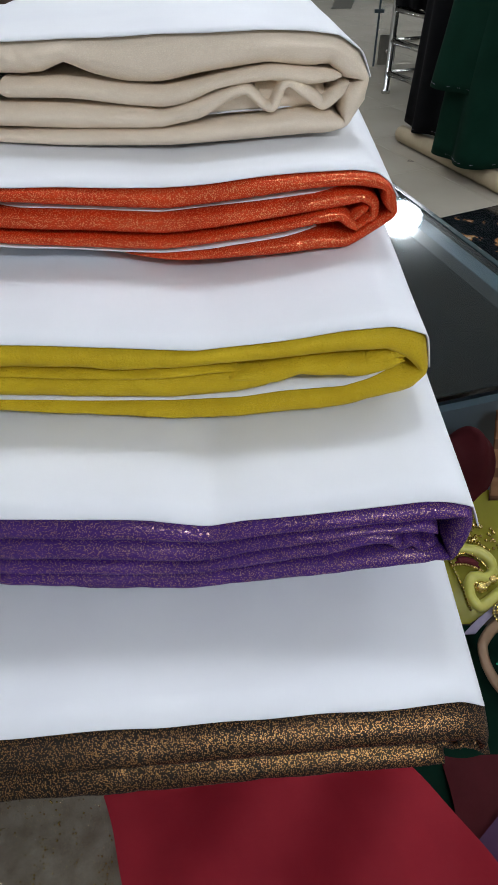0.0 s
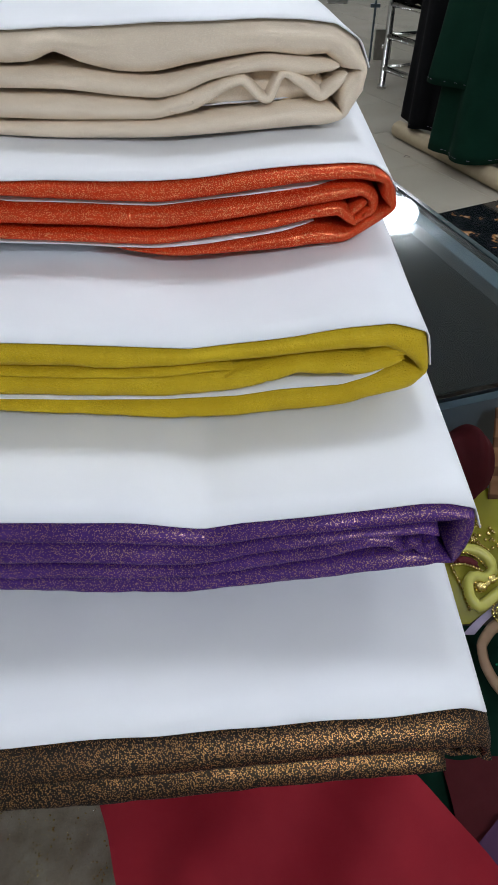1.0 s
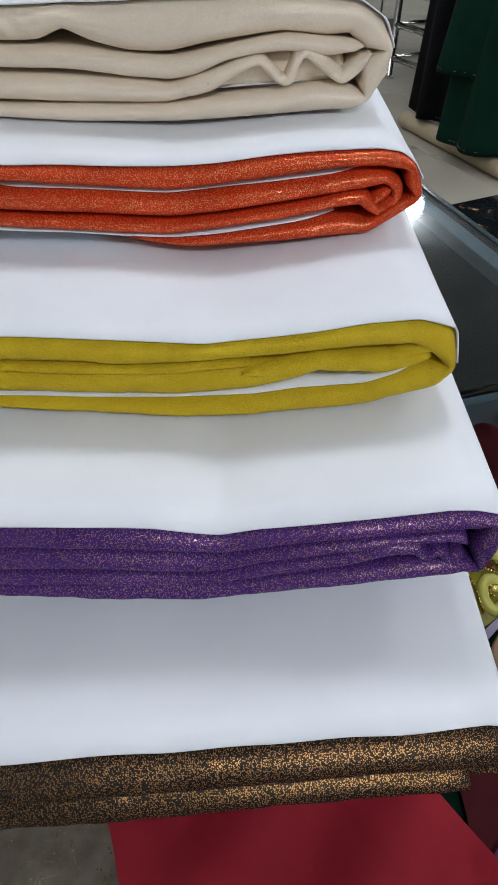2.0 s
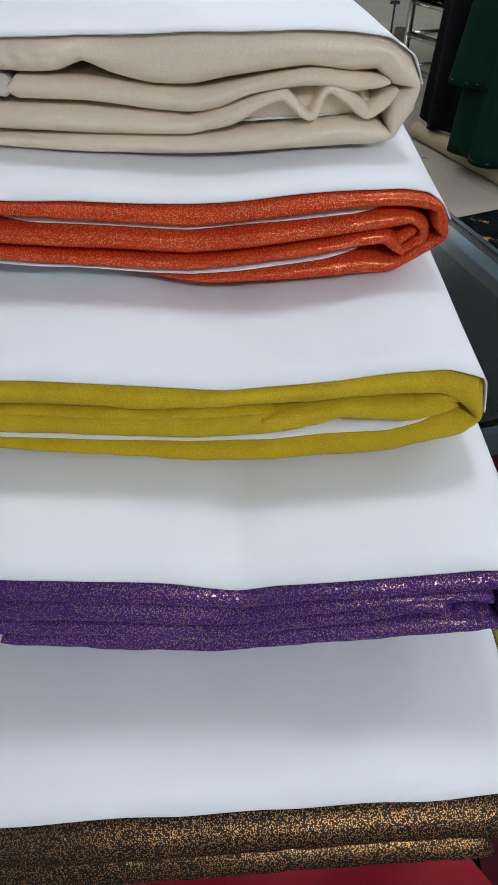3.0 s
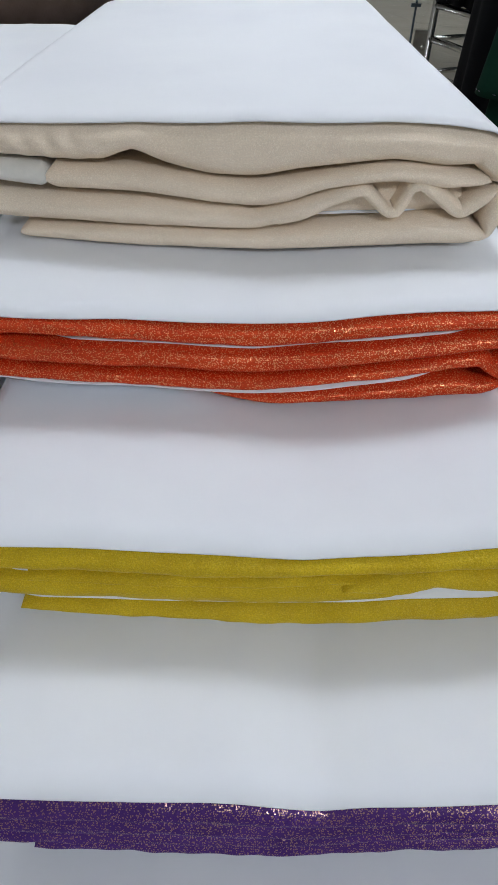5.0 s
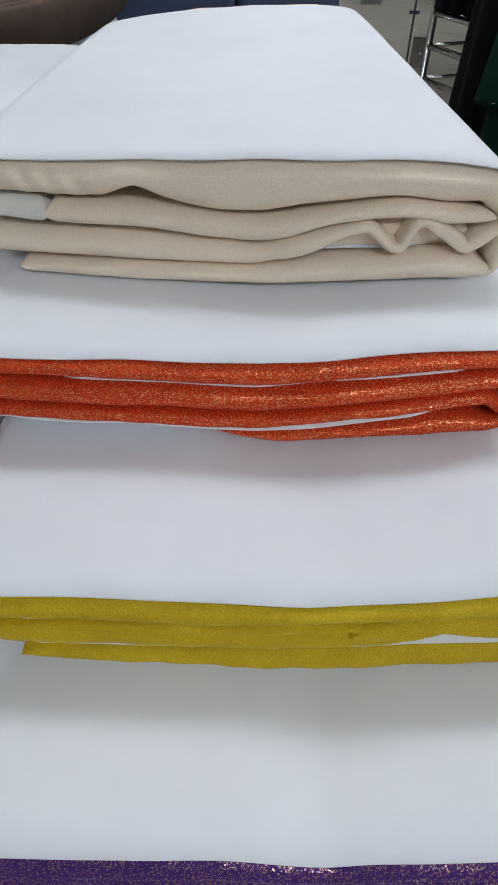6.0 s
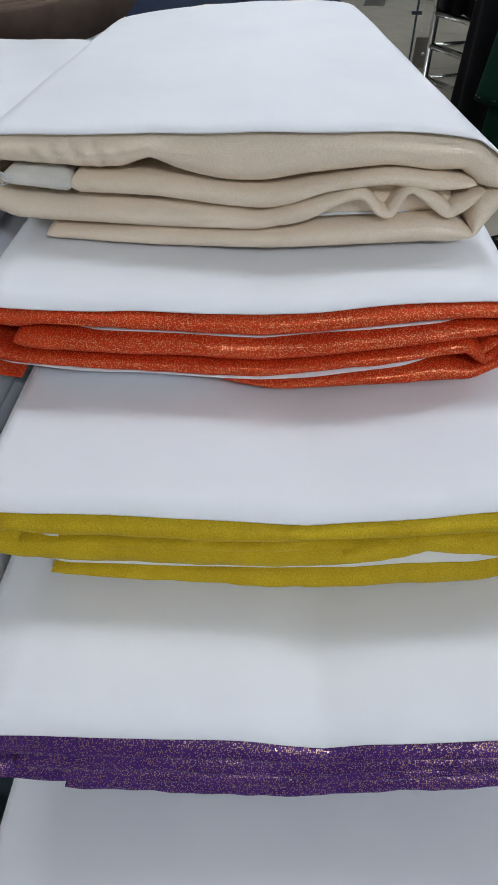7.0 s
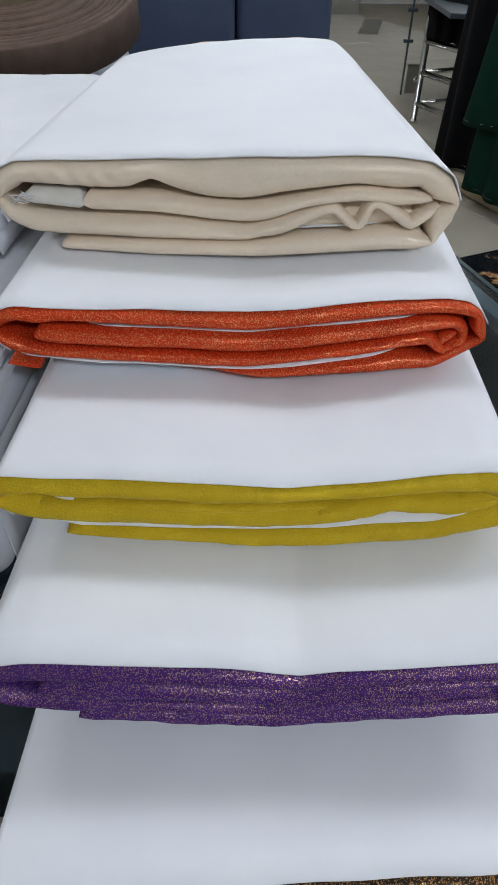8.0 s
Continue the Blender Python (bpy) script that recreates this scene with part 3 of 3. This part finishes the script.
plain_bundle(-.85, -.345, .50, 1.04, .692, .855, "thick white papered bundle lying on the counter", 74)

# ---- things behind ----
# Placed and tilted so that its rim fits the camera's view.
roll = thing("fabric_roll", "wide roll of brown cloth wound on a card tube", "fabric roll", "", "", (-0.655, 1.76, 1.088))
roll.rotation_euler = (radians(14), 0, 0)
bm = bmesh.new()
prev = None
for k in range(18):
    r = 0.075 + 0.0113 * k
    z1 = 0.08 + 0.004 * n2(k * 0.7, 0.3, 1, 2) + (0.003 if k % 3 == 0 else 0)
    for rr, zz in ((r, z1 - 0.004), (r + 0.002, z1), (r + 0.0095, z1), (r + 0.0113, z1 - 0.005)):
        ring = [bm.verts.new((rr * math.cos(a), rr * math.sin(a), zz)) for a in np.linspace(0, math.tau, 72, endpoint=False)]
        if prev:
            for i in range(72):
                bm.faces.new((prev[i], prev[(i + 1) % 72], ring[(i + 1) % 72], ring[i]))
        prev = ring
ring = [bm.verts.new((0.279 * math.cos(a), 0.279 * math.sin(a), 0)) for a in np.linspace(0, math.tau, 72, endpoint=False)]
for i in range(72):
    bm.faces.new((prev[i], prev[(i + 1) % 72], ring[(i + 1) % 72], ring[i]))
bm.faces.new(ring)
part("wound_cloth", bm, M["rollbrown"], roll)
part("core", tube_bm([(0, 0, 0.02), (0, 0, 0.30)], 0.07, 40), M["cardtan"], roll, "tan card tube")

under = tagged(finish("folded_cloth", box_bm(-0.92, -0.47, 1.52, 2.10, TOP, 1.012, 0.02, 3), M["paper_grey"]), "pale grey folded cloth under the brown roll", "fabric stack")
# Added to hold up the roll, whose tilt is fitted to the view.
wedge = tagged(finish("folded_cloth", box_bm(-0.85, -0.50, 1.80, 2.04, 1.014, 1.085, 0.015, 3), M["paper_grey"]), "pale folded cloth added under the tilted roll", "fabric stack")
navy = thing("fabric_stack", "navy blue folded cloth behind the pile", "fabric stack", "", "", (-0.18, 2.30, TOP))
part("folded_cloth", box_bm(-0.37, 0.0, -0.10, 0.2, 0.0, 0.55, 0.02, 3), M["navy"], navy)
part("folded_cloth", box_bm(0.004, 0.28, -0.08, 0.2, 0.0, 0.54, 0.02, 3), M["navy"], navy)

stand = thing("display_table", "chrome tube table draped with dark cloth", "table", "", "", (1.06, 5.45, 0))
for px, py in ((0, 0), (0.9, 0.35), (0.35, -0.75), (1.25, -0.4)):
    part("leg", tube_bm([(px, py, 0.0), (px, py, 0.025), (px, py, 0.03), (px, py, 0.78)], [0.034, 0.034, 0.024, 0.024], 16), M["chrome"], stand)
for z, r in ((0.14, 0.022), (0.35, 0.022), (0.55, 0.022)):
    part("rail", tube_bm([(0, 0, z), (0.35, -0.75, z)], r, 12), M["chrome"], stand)
    part("rail", tube_bm([(0, 0, z), (0.9, 0.35, z)], r * 0.8, 12), M["chrome"], stand)
part("tabletop", box_bm(-0.05, 1.3, -0.8, 0.4, 0.78, 0.81, 0.005), M["dark"], stand, "", False)


def hanging(name, words, material, cx, cy, rx, ry, z0, z1, waves, seed, hem=True):
    """Cloth hanging in folds to just above the floor."""
    root = thing(name, words, "hanging cloth", "draped cloth lengths", "", (cx, cy, 0))
    bm = bmesh.new()
    rings = []
    for j in range(22):
        v = j / 21
        z = z0 + (z1 - z0) * v
        ring = []
        for i in range(140):
            a = i / 140 * math.tau
            w = 1 + (0.09 - 0.05 * v) * math.sin(a * waves + seed + v * 0.8) + 0.10 * n2(math.cos(a) * 1.3 + seed, math.sin(a) * 1.3, 1, v * 0.7)
            taper = 1 - 0.14 * v
            ring.append(bm.verts.new((rx * w * taper * math.cos(a), ry * w * taper * math.sin(a), z + 0.035 * n2(math.cos(a) + seed, math.sin(a), 1.2, 3) * (1 - v))))
        rings.append(ring)
    for u, w in zip(rings, rings[1:]):
        for k in range(140):
            bm.faces.new((u[k], u[(k + 1) % 140], w[(k + 1) % 140], w[k]))
    bm.faces.new(rings[0])
    bm.faces.new(rings[-1])
    pts = [v.co.copy() for v in rings[0]]
    part("cloth", bm, material, root)
    if hem:
        for i in range(70, 138, 2):
            if n2(i, seed, 0.37) > 0.0:
                a, b = pts[i] * 1.004, pts[(i + 1) % 140] * 1.004
                part("stitch", tube_bm([a + Vector((0, 0, 0.02)), b + Vector((0, 0, 0.02))], 0.0007, 5), M["lilac"], root, "pale selvage stitch")
    return root


hanging("draped_cloth", "black cloth length hanging in soft folds", M["black"], 1.22, 4.15, 0.25, 0.24, 0.105, 1.25, 7, 1.2)
hanging("draped_cloth", "bottle green cloth length hanging in soft folds", M["green"], 1.42, 3.62, 0.38, 0.25, 0.105, 1.25, 6, 3.1)
hanging("draped_cloth", "bottle green cloth length folded over another", M["green"], 1.36, 3.66, 0.38, 0.24, 0.44, 1.27, 5, 5.2)
rail = thing("hanging_rail", "chrome rail that carries the hanging cloths", "rail", "", "", (0, 0, 0))
part("bar", tube_bm([(1.2, 4.6, 1.29), (1.45, 3.2, 1.29)], 0.02, 12), M["chrome"], rail)
part("post", tube_bm([(1.19, 4.62, 0), (1.19, 4.62, 1.31)], 0.02, 12), M["chrome"], rail)
part("post", tube_bm([(1.9, 3.0, 0), (1.9, 3.0, 1.25), (1.45, 3.2, 1.29)], 0.02, 12), M["chrome"], rail)

froll = thing("fabric_roll", "long beige cloth roll lying on the tiled floor", "fabric roll", "", "", (0.96, 4.25, 0.048))
part("wound_cloth", tube_bm([(0, 0, 0), (0.004, -0.01, 0), (0.2, -0.48, 0), (0.62, -1.5, 0)], [0.042, 0.048, 0.048, 0.048], 28), M["cardtan"], froll)
cover = thing("table_cover", "dark cloth draped over the chrome table", "cloth", "", "", (0, 0, 0))
bm = bmesh.new()
low, up = [], []
corners = [Vector((1.03, 5.42, 0)), Vector((1.40, 4.62, 0)), Vector((2.0, 5.7, 0)), Vector((1.38, 6.9, 0))]
for a, c in zip(corners, corners[1:] + corners[:1]):
    for k in range(16):
        p = a.lerp(c, k / 16)
        q = p * (1 + 0.012 * math.sin(k * 2.1 + p.x))
        low.append(bm.verts.new((q.x, q.y, 0.575 + 0.03 * n2(p.x, p.y, 4))))
        up.append(bm.verts.new((p.x, p.y, 0.83)))
for k in range(len(low)):
    bm.faces.new((low[k], low[(k + 1) % len(low)], up[(k + 1) % len(low)], up[k]))
bm.faces.new(up)
part("cloth", bm, M["black"], cover)

# ---- glass door and floor fittings ----
door = thing("glass_door", "frameless glass door standing open, steel fittings", "door", "", "structure", (1.11, 6.4, 0))
part("pane", box_bm(0.0, 0.95, -0.005, 0.005, 0.01, 2.1), M["clear"], door, "clear glass pane", False)
part("edge_strip", box_bm(-0.016, -0.001, -0.012, 0.012, 0.0, 2.1), M["dark"], door, "dark seal strip", False)
part("patch_fitting", box_bm(0.02, 0.17, -0.02, 0.02, 0.012, 0.24, 0.004), M["steel"], door, "brushed steel fitting", False)
part("lock", tube_bm([(0.10, -0.034, 0.12), (0.10, -0.019, 0.12)], 0.02, 16), M["chrome"], door)
for z in (0.62, 0.40):
    part("clip", box_bm(-0.05, 0.03, -0.018, 0.018, z, z + 0.025), M["dark"], door, "", False)
plate = tagged(finish("floor_plate", box_bm(-0.12, 0.14, -0.7, 0.7, 0.001, 0.006), M["steel"], None, "", False), "dull steel plate let into the floor", "floor plate")
plate.matrix_world = pose(1.28, 10.4, 0, 0, 0, -10)
rail2 = tagged(finish("door_rail", box_bm(0.72, 1.25, 11.6, 11.72, 0.0, 0.22, 0.004), M["steel"], None, "", False), "steel foot rail of a far glass door", "rail")

# ---- bench and loose cloths beside the pile ----
bench = thing("low_bench", "low dark wooden bench heaped with cloths", "bench", "", "", (0, 0, 0))
part("seat", box_bm(-0.55, 0.75, -0.40, 0.26, 0.30, 0.335, 0.004), M["wood"], bench)
part("seat", box_bm(0.20, 0.75, 0.262, 0.60, 0.30, 0.335, 0.004), M["wood"], bench)
for px, py in ((-0.5, -0.35), (0.7, -0.35), (-0.5, 0.2), (0.7, 0.55), (0.25, 0.55)):
    part("leg", box_bm(px - 0.02, px + 0.02, py - 0.02, py + 0.02, 0, 0.30, 0.003), M["wood"], bench)


def slope(x, y):
    return 0.15 + 0.6 * y + 0.004 * n2(x, y, 16, 2)


def loose(name, bm, material, words):
    return tagged(finish(name, bm, material), words, "cloth", "loose cloths")


def side(x, y, w=0.006, s=30, k=0.0):
    return x + w * n2(y, 0.3, s, k)


loose("draped_cloth", cloth_bm(-0.30, 0.37, lambda y: (side(-0.10 - 0.42 * max(0, y - 0.06), y, 0.02, 9), 0.31 - 3.2 * max(0, y - 0.12) ** 2),
      lambda x, y: 0.392 - 1.0 * max(0, abs(x - 0.05) - 0.20) ** 2 + 0.014 * n2(x * 1.4 + y, y * 0.6, 7, 4) + 0.010 * math.sin((x - 0.5 * y) * 34), 80, 80, 0.006), M["red"], "smooth crimson cloth spread over the bench")
loose("sequin_cloth", cloth_bm(-0.3, 0.36, lambda y: (-0.54, side(-0.10, y)), lambda x, y: 0.345 + 0.008 * n2(x, y, 14, 8), 60, 60), M["greyseq"], "grey net cloth with gold thread and sequins")
loose("draped_cloth", cloth_bm(0.20, 0.50, lambda y: (0.18, 0.72), lambda x, y: 0.346 + 0.30 * max(0, y - 0.30) + 0.003 * n2(x, y, 12, 3), 50, 40), M["green"], "bottle green cloth on the bench")
loose("draped_cloth", cloth_bm(0.12, 0.33, lambda y: (side(0.265, y, 0.01, 12), 0.50), lambda x, y: 0.356 + 0.004 * n2(x, y, 12, 6), 50, 40, 0.005), M["maroon"], "dark maroon cloth on the bench")
loose("draped_cloth", cloth_bm(0.08, 0.255, lambda y: (0.275 + max(0, y - 0.215) * 1.2, 0.50), lambda x, y: 0.366 + 0.004 * n2(x, y, 15, 7), 40, 30), M["plum"], "plum satin cloth on the bench")
loose("draped_cloth", cloth_bm(0.482, 0.655, lambda y: (0.24, 0.325 + 1.9 * (y - 0.482) if y < 0.60 else 0.55), slope, 70, 60, 0.006), M["olive"], "olive satin cloth with padded gold embroidery")


net = bpy.data.objects["sequin_cloth"]
net_rng = random.Random(8)
bm = bmesh.new()
for k in range(18):
    x0 = net_rng.uniform(-0.40, -0.15)
    for q in range(net_rng.randint(16, 46)):
        y = net_rng.uniform(0.09, 0.30) if k % 3 else 0.17 + net_rng.gauss(0, 0.02)
        x = x0 + 0.016 * n2(y, k, 26) + net_rng.gauss(0, 0.006)
        bmesh.ops.create_icosphere(bm, subdivisions=1, radius=net_rng.uniform(0.0006, 0.0016), matrix=Matrix.Translation((x, y, 0.351 + 0.008 * n2(x, y, 14, 8))))
tagged(part("sequin_trim", bm, M["gold"], net), "scattered tiny gold sequins", "", "", "stuff")


def raised(points, radius, seg=8, lift=0.004):
    """A cord that lies on the sloping cloth."""
    ln = spline([(x, y) for x, y in points], 36)
    return tube_bm([(x, y, slope(x, y) + lift) for x, y in ln], radius, seg)


def beaded(points, radius, pitch=0.0042, lift=0.006):
    """A cord of small gold beads along a line on the sloping cloth."""
    flat = np.array(points)
    count = max(4, int(np.hypot(*np.diff(flat, axis=0).T).sum() / pitch))
    bm = bmesh.new()
    for k, (x, y) in enumerate(spline(points, count)):
        bmesh.ops.create_icosphere(bm, subdivisions=1, radius=radius * (0.85 + 0.3 * ((k * 7) % 5) / 4), matrix=Matrix.Translation((x, y, slope(x, y) + lift)))
    return bm


def flat_ribbon(points, width, lift=0.006, thick=0.002):
    """A flat band that follows a line on the sloping cloth."""
    mid = spline(points, 44)
    bm = bmesh.new()
    rows = []
    for k in range(len(mid)):
        d = mid[min(k + 1, len(mid) - 1)] - mid[max(k - 1, 0)]
        d /= np.hypot(*d)
        row = []
        for u in (-1.0, -0.5, 0.0, 0.5, 1.0):
            x, y = mid[k, 0] - d[1] * u * width / 2, mid[k, 1] + d[0] * u * width / 2
            row.append(bm.verts.new((x, y, slope(x, y) + lift + 0.003 * (1 - u * u))))
        rows.append(row)
    for a, b in zip(rows, rows[1:]):
        for k in range(4):
            bm.faces.new((a[k], a[k + 1], b[k + 1], b[k]))
    bmesh.ops.solidify(bm, geom=bm.faces[:], thickness=thick)
    return bm


emb = thing("embroidery", "padded olive and gold embroidered scroll on the satin", "embroidery")
SCROLL = [(.296, .566), (.318, .575), (.345, .572), (.363, .561), (.366, .545), (.353, .536), (.338, .539), (.327, .530), (.328, .512), (.339, .500), (.353, .506), (.373, .519), (.40, .532)]
part("padded_scroll", raised(SCROLL, 0.0085), M["olivepale"], emb, "pale olive padded satin")
part("gold_cord", beaded([(x, y + 0.010) for x, y in SCROLL[:4]], 0.0026), M["gold"], emb)
part("gold_cord", beaded([(.302, .560), (.309, .541), (.318, .522), (.326, .496)], 0.0026), M["gold"], emb)
part("gold_cord", beaded([(.310, .562), (.323, .567), (.337, .564), (.350, .556), (.357, .548)], 0.0024, 0.0036, 0.008), M["gold"], emb)
part("gold_cord", beaded([(.308, .551), (.322, .552), (.336, .549), (.349, .544)], 0.0026, 0.0036, 0.008), M["gold"], emb)
part("gold_cord", beaded([(.334, .534), (.334, .522), (.342, .516), (.352, .520)], 0.0022, 0.0034, 0.008), M["gold"], emb)
part("gold_leaf", raised([(.336, .531), (.344, .524), (.353, .527), (.362, .535), (.374, .536)], [0.003] * 4 + [0.008] * 10 + [0.005] * 8 + [0.008] * 8 + [0.003] * 6, 10, 0.006), M["gold"], emb)
part("red_eye", raised([(.311, .556), (.322, .560), (.335, .558), (.347, .550)], [0.002] * 5 + [0.0062] * 26 + [0.002] * 5, 8, 0.003), M["maroon"], emb)
rng = random.Random(5)
for cx, cy, count, sp in ((.347, .606, 16, .006), (.340, .588, 18, .006), (.328, .580, 10, .006), (.375, .585, 14, .01)):
    for k in range(count):
        x, y = cx + rng.gauss(0, sp * 0.8), cy + rng.gauss(0, sp * 0.7)
        bm = bmesh.new()
        bmesh.ops.create_icosphere(bm, subdivisions=1, radius=rng.uniform(0.0020, 0.0034), matrix=Matrix.Translation((x, y, slope(x, y) + 0.003)))
        part("bead", bm, M["gold"], emb)
brooch = thing("brooch", "gold filigree swirl on the cloth edge", "brooch")
for k, r in enumerate((0.016, 0.011, 0.006)):
    part("gold_cord", beaded([(.374 + r * math.cos(a), .492 + r * 0.9 * math.sin(a)) for a in np.linspace(0.4, 5.4, 8)], 0.0024, 0.0034, 0.009), M["gold"], brooch)
loose("satin_ribbon", cloth_bm(0.468, 0.515, lambda y: (0.312 + 1.40 * (y - 0.468), 0.330 + 1.30 * (y - 0.468)), lambda x, y: slope(x, y) + 0.004 + 0.003 * math.sin(y * 160), 16, 30, 0.002), M["lilac"], "lilac satin ribbon across the cloth")
loose("satin_ribbon", flat_ribbon([(.42, .485), (.385, .486), (.356, .474), (.3385, .455), (.341, .433), (.352, .413), (.374, .390), (.40, .37)], 0.015), M["tan"], "tan satin band in a loop")
sequins = thing("sequin_patch", "small emerald sequins sewn on the dark green cloth", "sequins")
for k in range(26):
    x, y = rng.uniform(.358, .41), rng.uniform(.415, .462)
    bm = bmesh.new()
    bmesh.ops.create_cone(bm, cap_ends=True, segments=8, radius1=0.0024, radius2=0.0018, depth=0.001, matrix=pose(x, y, slope(x, y) + 0.002, rng.uniform(10, 50), rng.uniform(-20, 20), 0))
    part("sequin", bm, M["emerald"], sequins)
loose("bunched_cloth", cloth_bm(0.618, 0.712, lambda y: (0.326 - 0.050 * max(0, 1 - ((y - 0.665) / 0.0475) ** 2) ** 0.5 - 0.001, 0.326 + 0.046 * max(0, 1 - ((y - 0.665) / 0.0475) ** 2) ** 0.5 + 0.001),
      lambda x, y: 0.545 + 0.11 * max(0.0, 1 - ((x - 0.326) / 0.050) ** 2 - ((y - 0.665) / 0.0475) ** 2) ** 0.42 + 0.007 * n2(x, y, 34, 3) + 0.004 * math.sin(x * 150 + y * 60), 44, 44), M["maroon"], "bunched maroon cloth by the counter")
loose("checked_cloth", cloth_bm(0.640, 0.712, lambda y: (0.372, 0.56), lambda x, y: 0.535 + 1.75 * (y - 0.64) - 6.0 * max(0, y - 0.69) ** 2 + 0.006 * n2(x, y, 14, 3), 40, 30), M["check"], "rust checked cloth by the counter")

mark = bmesh.new()
for k in range(3):
    a, c = math.radians(90 + 120 * k), math.radians(210 + 120 * k)
    p, q = Vector((math.cos(a), math.sin(a), 0)) * 0.022, Vector((math.cos(c), math.sin(c), 0)) * 0.022
    n_ = (q - p).normalized().cross(Vector((0, 0, 1))) * 0.003
    mark.faces.new([mark.verts.new(v + Vector((0, 0, 0.0015))) for v in (p - n_, q - n_, q + n_, p + n_)])
mark_ob = tagged(finish("floor_mark", mark, M["wood"], None, "", False), "small dark triangle drawn on a floor tile", "floor mark")
mark_ob.location = (0.955, 3.86, 0)

# ---- floor tiles ----
floor_ob = bpy.data.objects["floor"]
tile_mesh = {}
for kind in ("floor", "marble"):
    bm = box_bm(-0.2985, 0.2985, -0.2985, 0.2985, -0.006, 0.0, 0.001, 1)
    me = bpy.data.meshes.new("tile")
    bm.to_mesh(me)
    bm.free()
    me.materials.append(M[kind])
    tile_mesh[kind] = me
for i in range(-6, 7):
    for j in range(-4, 22):
        m_ = pose(0.75, 2.93, 0, 0, 0, 26.0) @ pose(0.3 + 0.6 * i, -2.7 + 0.6 * j, 0)
        x, y = m_.translation.x, m_.translation.y
        if -2.0 < x < 4.4 and -1.4 < y < 12.4:
            tile = new("tile", tile_mesh["marble" if j in (2, 3, 4) else "floor"])
            tile.matrix_world = m_
            tile.parent = floor_ob
